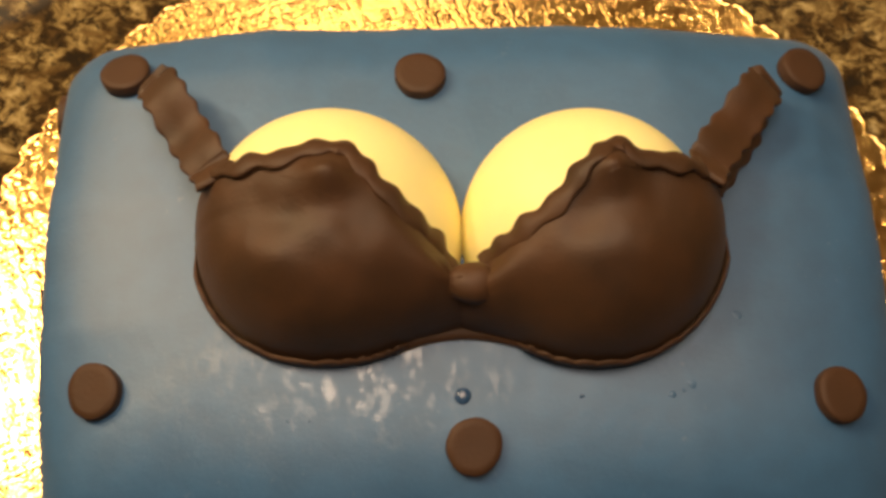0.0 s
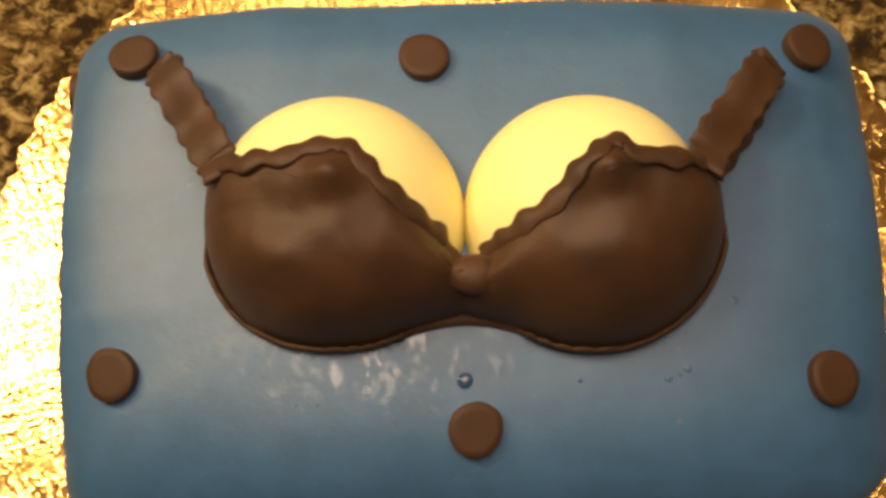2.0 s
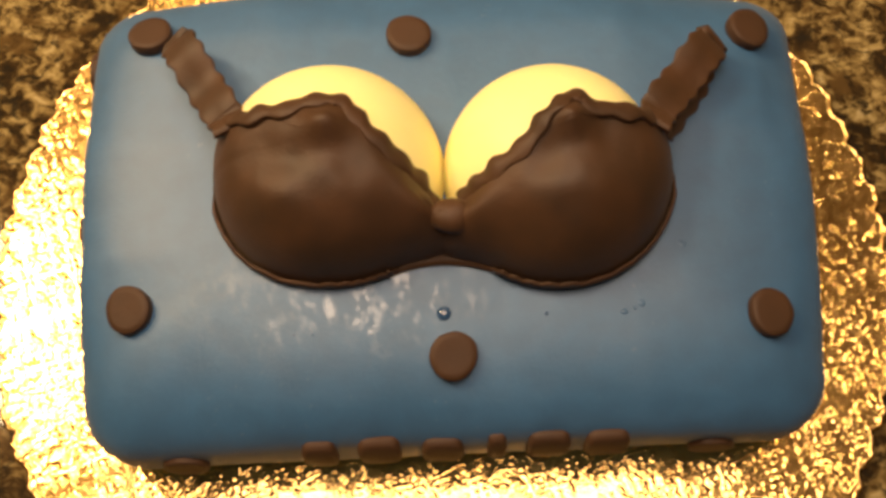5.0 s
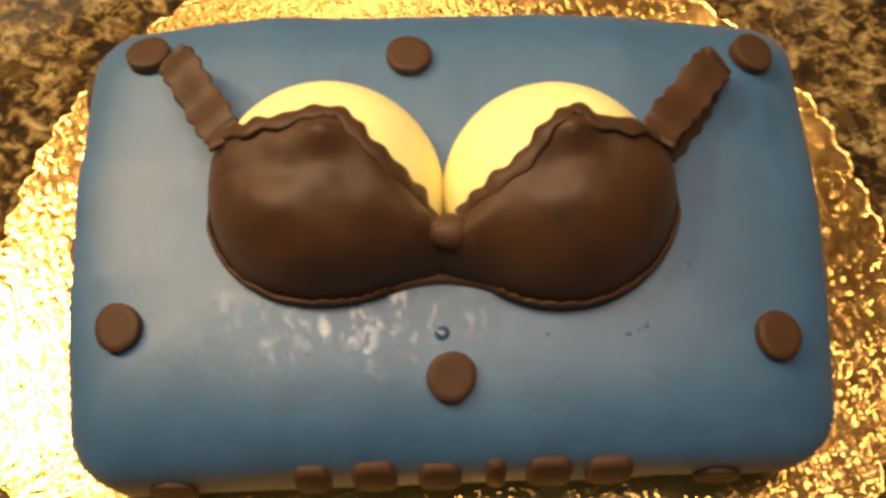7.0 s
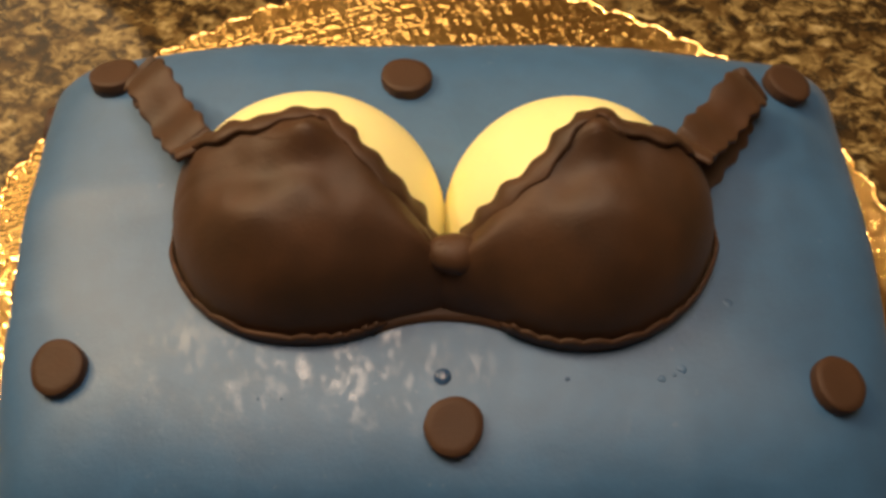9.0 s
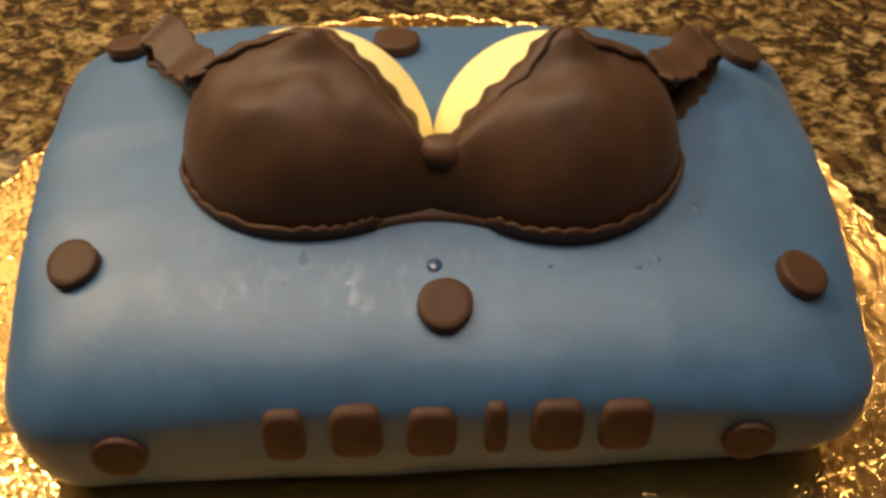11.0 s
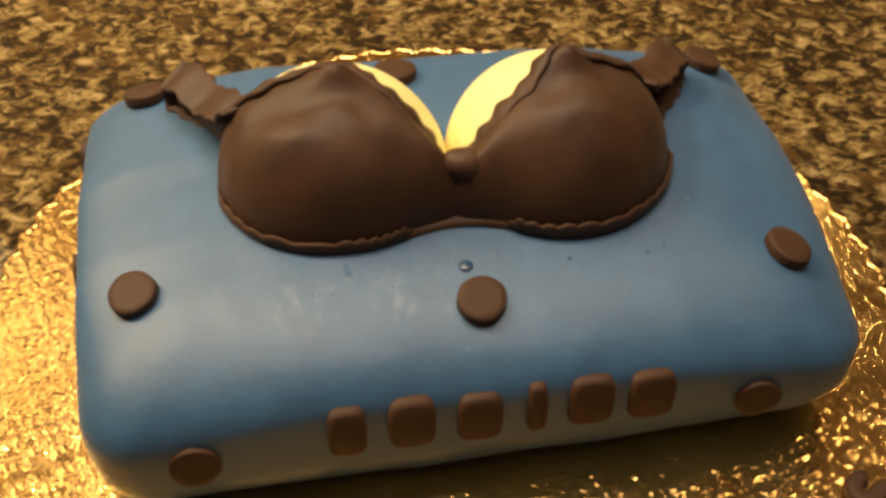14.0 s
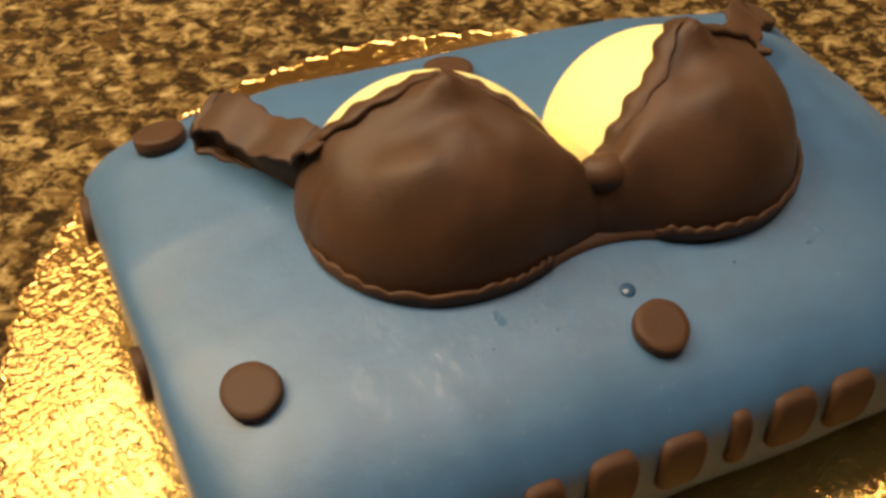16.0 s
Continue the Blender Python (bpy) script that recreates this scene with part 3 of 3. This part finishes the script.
def cup(bra, side):
    cx, cy = cup_frame(side)
    n, m = 160, 40
    verts = []
    for i in range(n):
        a = 360 * i / n
        ca, sa = math.cos(math.radians(a)) * (1 if side < 0 else -1), math.sin(math.radians(a))
        reach = cup_base(side, a)

        def outside(t):
            x, y = cx + reach * t * ca, cy + reach * t * sa
            return y > edge_y(side, x)

        lo, hi = 0.0, 1.0
        if any(outside(k / 20) for k in range(1, 21)):
            hi = next(k / 20 for k in range(1, 21) if outside(k / 20))
            lo = hi - 0.05
            for _ in range(20):
                mid = (lo + hi) / 2
                lo, hi = (lo, mid) if outside(mid) else (mid, hi)
        for k in range(m):
            t = math.sin((k + 0.4) / (m - 0.6) * math.asin(hi))
            x, y = cx + reach * t * ca, cy + reach * t * sa
            verts.append((x, y, cup_z(side, x, y)))
    faces = grid_faces(n, m, True, False) + [tuple(i * m for i in range(n))]
    ob = linked("cup", verts, faces, BROWN, bra)
    thick = ob.modifiers.new("thickness", "SOLIDIFY")
    thick.thickness, thick.offset = 0.0022, -1
    # gathered edge band
    line = EDGE_LEFT if side < 0 else EDGE_RIGHT
    x0, x1 = (-0.0890, 0.0008) if side < 0 else (0.0080, 0.0925)
    pts, k = [], 400
    for i in range(k + 1):
        x = x0 + (x1 - x0) * i / k
        y = sum(curve_at(line, x + d * 0.0012) for d in (-2, -1, 0, 1, 2)) / 5
        pts.append(Vector((x, y, cup_z(side, x, y))))
    # even steps along the edge
    total = [0.0]
    for p, q in zip(pts, pts[1:]):
        total.append(total[-1] + (q - p).length)
    steps = 170
    path = []
    j = 0
    for i in range(steps + 1):
        s = total[-1] * i / steps
        while j < len(total) - 2 and total[j + 1] < s:
            j += 1
        f = (s - total[j]) / max(total[j + 1] - total[j], 1e-9)
        path.append((pts[j].lerp(pts[j + 1], f), s))

    def band(i, place):
        p, s = place
        q0, q1 = path[max(i - 2, 0)][0], path[min(i + 2, steps)][0]
        along = (q1 - q0).normalized()
        e = 0.0015
        nrm = Vector((cup_z(side, p.x - e, p.y) - cup_z(side, p.x + e, p.y), cup_z(side, p.x, p.y - e) - cup_z(side, p.x, p.y + e), 2 * e)).normalized()
        inward = nrm.cross(along).normalized()
        if inward.y > 0:
            inward = -inward
        w1 = 0.0007 * math.sin(s / 0.0118 * 2 * math.pi + 0.7 * side + 0.9 * math.sin(s * 95)) + 0.0006 * math.sin(s / 0.0213 * 2 * math.pi)
        w2 = 0.0007 * math.sin(s / 0.0118 * 2 * math.pi + 0.9 + 0.7 * side + 0.9 * math.sin(s * 95)) + 0.0006 * math.sin(s / 0.0177 * 2 * math.pi)
        lift = 0.0004 * math.sin(s / 0.0125 * 2 * math.pi + 1.6)
        # thins out at the outer end alone: the knot hides the other
        fade = min(1.0, 0.04 + (i if side < 0 else steps - i) / 16)
        outer, inner = -0.0014 - w1, (0.0072 + w2) * (0.55 + 0.45 * fade)
        out = []
        for d, up in ((outer, -0.0022), (outer - 0.0003, -0.0004 + lift), (outer + 0.0005, 0.0008 + lift), ((outer + inner) / 2, 0.0018 + lift * 0.5), (inner - 0.0007, 0.0020), (inner, 0.0013), (inner - 0.0009, -0.0010), ((outer + inner) / 2, -0.0014)):
            g = p + inward * d
            drop = 0.5 * d * d / 0.053
            out.append(g + nrm * (up * fade - drop))
        return out

    sweep("edge_band", path, band, BROWN, bra, "wavy cut chocolate-brown band along the cup's edge")

    # hem round the foot of the cup
    a0, a1 = 168, 311
    hem = [a0 + (a1 - a0) * i / 150 for i in range(151)]

    def skirt(i, a):
        ca, sa = math.cos(math.radians(a)) * (1 if side < 0 else -1), math.sin(math.radians(a))
        r = cup_base(side, a)
        wave = 0.0015 * abs(math.sin(math.radians(a) * r / 0.0078 * math.pi + 0.7 * math.sin(math.radians(a) * 5))) + 0.0004 * math.sin(math.radians(a) * 11) - 0.0006
        fade = min(1.0, i / 26, (150 - i) / 12)
        h = 0.0075 * (0.10 + 0.90 * fade) + wave * fade
        out = []
        for d, z in ((0.0006, -0.0016), (0.0018, 0.0012), (0.0031, h * 0.55), (0.0033, h * 0.86), (0.0027, h), (0.0015, h - 0.0001), (0.0011, h * 0.72), (-0.0016, 0.0)):
            rad = r * math.sqrt(1 - (min(max(z, 0), 0.05) / 0.0532) ** 2) + d * fade * 0.8 - 0.0010 * (1 - fade)
            x, y = cup_frame(side)[0] + rad * ca, cup_frame(side)[1] + rad * sa
            out.append((x, y, min(top_z(x, y), BASE) * (1 - max(z, 0) / 0.012) + BASE * max(z, 0) / 0.012 + z - 0.0004))
        return out

    sweep("hem", hem, skirt, BROWN, bra, "wavy chocolate-brown hem along the cup's foot")


def strap(bra, side):
    """A ribbon that rises off the cup, folds over at its far end and runs back along the cake."""
    if side < 0:
        foot, start, end = Vector((-0.0860, 0.0235)), Vector((-0.0905, 0.0335)), Vector((-0.1150, 0.0770))
    else:
        foot, start, end = Vector((0.0915, 0.0190)), Vector((0.0960, 0.0295)), Vector((0.1265, 0.0690))
    along = (end - start).normalized()
    across = Vector((-along.y, along.x))
    length = (end - start).length
    rise0, rise1 = (0.0250, 0.0180) if side < 0 else (0.0235, 0.0150)
    line = []
    for i in range(5):
        f = i / 5
        p = foot.lerp(start, f)
        line.append((p, (cup_z(side, foot.x, foot.y) - BASE + 0.0012) * (1 - f) + f * rise0 + 0.0018 * math.sin(f * math.pi)))
    for i in range(61):
        f = i / 60
        p = start + along * (length * f)
        line.append((p, rise0 + (rise1 - rise0) * f ** 0.8 + 0.0021 * math.sin(f * 9.5 + 0.6)))
    for i in range(1, 10):
        t = i / 10 * math.pi
        mid = (rise1 + 0.0012) / 2
        line.append((end + along * (0.0042 * math.sin(t)), mid + (rise1 + 0.0010 - mid) * math.cos(t)))
    for i in range(41):
        f = i / 40
        line.append((end - along * (length * 0.97 * f) - across * ((0.0040 if side > 0 else 0.0030) * min(1.0, f * 2.5)), 0.0011))
    dist = [0.0]
    for (p, z), (q, w) in zip(line, line[1:]):
        dist.append(dist[-1] + math.hypot((q - p).length, w - z))
    tall = len(line)

    def cross(i, place):
        p, z = place
        (p0, z0), (p1, z1) = line[max(i - 1, 0)], line[min(i + 1, tall - 1)]
        d2 = p1 - p0
        run = d2.dot(along)
        nrm = Vector((-(z1 - z0), run))
        nrm = nrm.normalized() if nrm.length > 1e-9 else Vector((0, 1))
        s = dist[i]
        root = min(1.0, i / 5)
        half = (0.0084 if i < 66 else 0.0064) * (0.86 + 0.14 * root)
        z -= 0.0016 * (1 - root)
        wl = 0.0007 * math.sin(s / 0.0104 * 2 * math.pi + 0.8 * math.sin(s * 130))
        wr = 0.0007 * math.sin(s / 0.0112 * 2 * math.pi + 1.3 + 0.8 * math.sin(s * 90))
        out = []
        for c, u in ((-half - wl, -0.0006), (-half - wl, 0.0006), (-half * 0.95 - wl, 0.0011), (-half * 0.82, 0.0012), (0, 0.0012), (half * 0.82, 0.0012), (half * 0.95 + wr, 0.0011), (half + wr, 0.0006), (half + wr, -0.0006), (half * 0.85, -0.0010), (0, -0.0010), (-half * 0.85, -0.0010)):
            q = p + across * c + along * (nrm.x * u)
            tilt = side * 0.0042 * max(-0.82, min(0.82, c / half)) * min(1.0, z / 0.014) if i > 4 else 0.0
            ground = min(top_z(q.x, q.y), BASE) + z + nrm.y * u + tilt
            out.append((q.x, q.y, ground))
        return out

    # filler added in the hollow loop to stand in for the shade inside
    core = [(start + along * (length * f), rise0 + (rise1 - rise0) * f) for f in [i / 12 for i in range(13)]]

    def fill(i, place):
        p, z = place
        out = []
        for c, top in ((-0.0014, 0), (-0.0014, 1), (0.0014, 1), (0.0014, 0)):
            if side > 0 > c:
                c = 0.0005
            q = p + across * c
            out.append((q.x, q.y, min(top_z(q.x, q.y), BASE) + (z - 0.0034 + side * 0.0042 * c / 0.0082 if top else 0.0004)))
        return out

    sweep("strap_filler", core, fill, BROWN, bra, "added filler in the folded strap's hollow, standing in for shade")
    sweep("strap", line, cross, BROWN, bra, "folded chocolate-brown fondant strap with scalloped edges")


def brassiere():
    bra = new("fondant_brassiere")
    tagged(bra, "chocolate-brown fondant brassiere draped over the ivory domes", "cake decoration")
    for side in (-1, 1):
        cup(bra, side)
        strap(bra, side)
    verts, n, m = [], 36, 18
    for k in range(m):
        t = -math.pi / 2 + math.pi * (k + 0.5) / m
        for i in range(n):
            a = 2 * math.pi * i / n
            verts.append((0.0038 + 0.0098 * math.cos(t) ** 0.8 * math.cos(a), -0.0162 + 0.0076 * math.cos(t) * math.sin(a) + 0.0008 * math.sin(2 * a), 0.1065 + 0.0066 * math.sin(t) + 0.0006 * math.cos(t) * math.sin(3 * a + 1)))
    faces = grid_faces(m, n, False, True) + [tuple(range(n))[::-1], tuple(range((m - 1) * n, m * n))]
    steps = [-0.024 + 0.048 * i / 24 for i in range(25)]

    def web(i, x):
        f = x / 0.024
        front = -0.0300 - 0.0050 * f * f
        tall = 0.0165 + 0.006 * f * f
        ring2 = []
        ring2.append((x, front, min(top_z(x, front), BASE) - 0.001))
        for k in range(9):
            t = k / 8
            ring2.append((x, front + 0.0006 + 0.0150 * t, min(top_z(x, front), BASE) + 0.0035 + (tall - 0.0045) * t ** 1.7))
        ring2 += [(x, -0.0085, BASE + tall * 0.86), (x, -0.0075, BASE - 0.001)]
        return ring2

    sweep("bridge", steps, web, BROWN, bra, "chocolate-brown bridge between the two cups")
    linked("knot", verts, faces, BROWN, bra, "small round chocolate-brown knot")


brassiere()


# ---- letters on the board ----
def tube(name, line, r, label, category="letter", group="letters on the board", closed=False):
    pts = [Vector(p) for p in line]
    k = len(pts)

    def loop(i, p):
        a = pts[(i - 1) % k] if closed else pts[max(i - 1, 0)]
        b = pts[(i + 1) % k] if closed else pts[min(i + 1, k - 1)]
        t = (b - a).normalized()
        side = Vector((0, 0, 1)).cross(t).normalized()
        rr = r if closed else r * (0.75 + 0.25 * min(1, i * 1.2, (k - 1 - i) * 1.2))
        return [p + side * (rr * 1.08 * math.copysign(abs(math.cos(q)) ** 0.7, math.cos(q))) + Vector((0, 0, rr * 0.85 * math.copysign(abs(math.sin(q)) ** 0.7, math.sin(q)))) for q in [2 * math.pi * j / 14 for j in range(14)]]

    return tagged(sweep(name, pts, loop, DOT, closed=closed), label, category, group)


def on_board(angle, radius, strokes):
    """Places stroke points (right, up) of a letter whose foot points away from the cake."""
    c, s = math.cos(math.radians(angle)), math.sin(math.radians(angle))
    return [(radius * c - s * u - c * v, radius * s + c * u - s * v, 0.0030) for u, v in strokes]


ring = [(0.0072 * math.cos(t), 0.0098 * math.sin(t)) for t in [2 * math.pi * i / 40 for i in range(40)]]
tube("letter_o", on_board(-47.5, 0.2125, ring), 0.0036, "thick brown fondant letter O lying on gold foil", closed=True)
ess = []
for i in range(30):
    t = i / 29
    if t < 0.5:
        q = math.radians(20 + 250 * t * 2)
        ess.append((0.0058 * math.cos(q), 0.0052 + 0.0052 * math.sin(q)))
    else:
        q = math.radians(90 - 250 * (t - 0.5) * 2)
        ess.append((0.0058 * math.cos(q), -0.0052 + 0.0052 * math.sin(q)))
tube("letter_s", on_board(-40.0, 0.2140, ess), 0.0038, "thick brown fondant letter S lying on gold foil")
for strokes in (
    [(-0.1616, -0.1466), (-0.1586, -0.1392), (-0.1549, -0.1325), (-0.1493, -0.1321), (-0.1455, -0.1348)],
    [(-0.1572, -0.1405), (-0.1505, -0.1424)],
    [(-0.1486, -0.1600), (-0.1480, -0.1527), (-0.1444, -0.1455), (-0.1393, -0.1412), (-0.1339, -0.1423), (-0.1300, -0.1470)],
    [(-0.1440, -0.1492), (-0.1350, -0.1560)],
    [(-0.1295, -0.1610), (-0.1255, -0.1546), (-0.1225, -0.1515)],
    [(0.1055, -0.1648), (0.1142, -0.1594), (0.1222, -0.1549)],
    [(0.1229, -0.1624), (0.1250, -0.1700)],
):
    fine = [(*(np.array(p) * (1 - f) + np.array(q) * f), 0.0030) for p, q in zip(strokes, strokes[1:]) for f in (0, 0.33, 0.67)] + [(*strokes[-1], 0.0030)]
    tube("letter_bar", fine, 0.0037, "short thick brown fondant bar lying on gold foil", "letter bar")
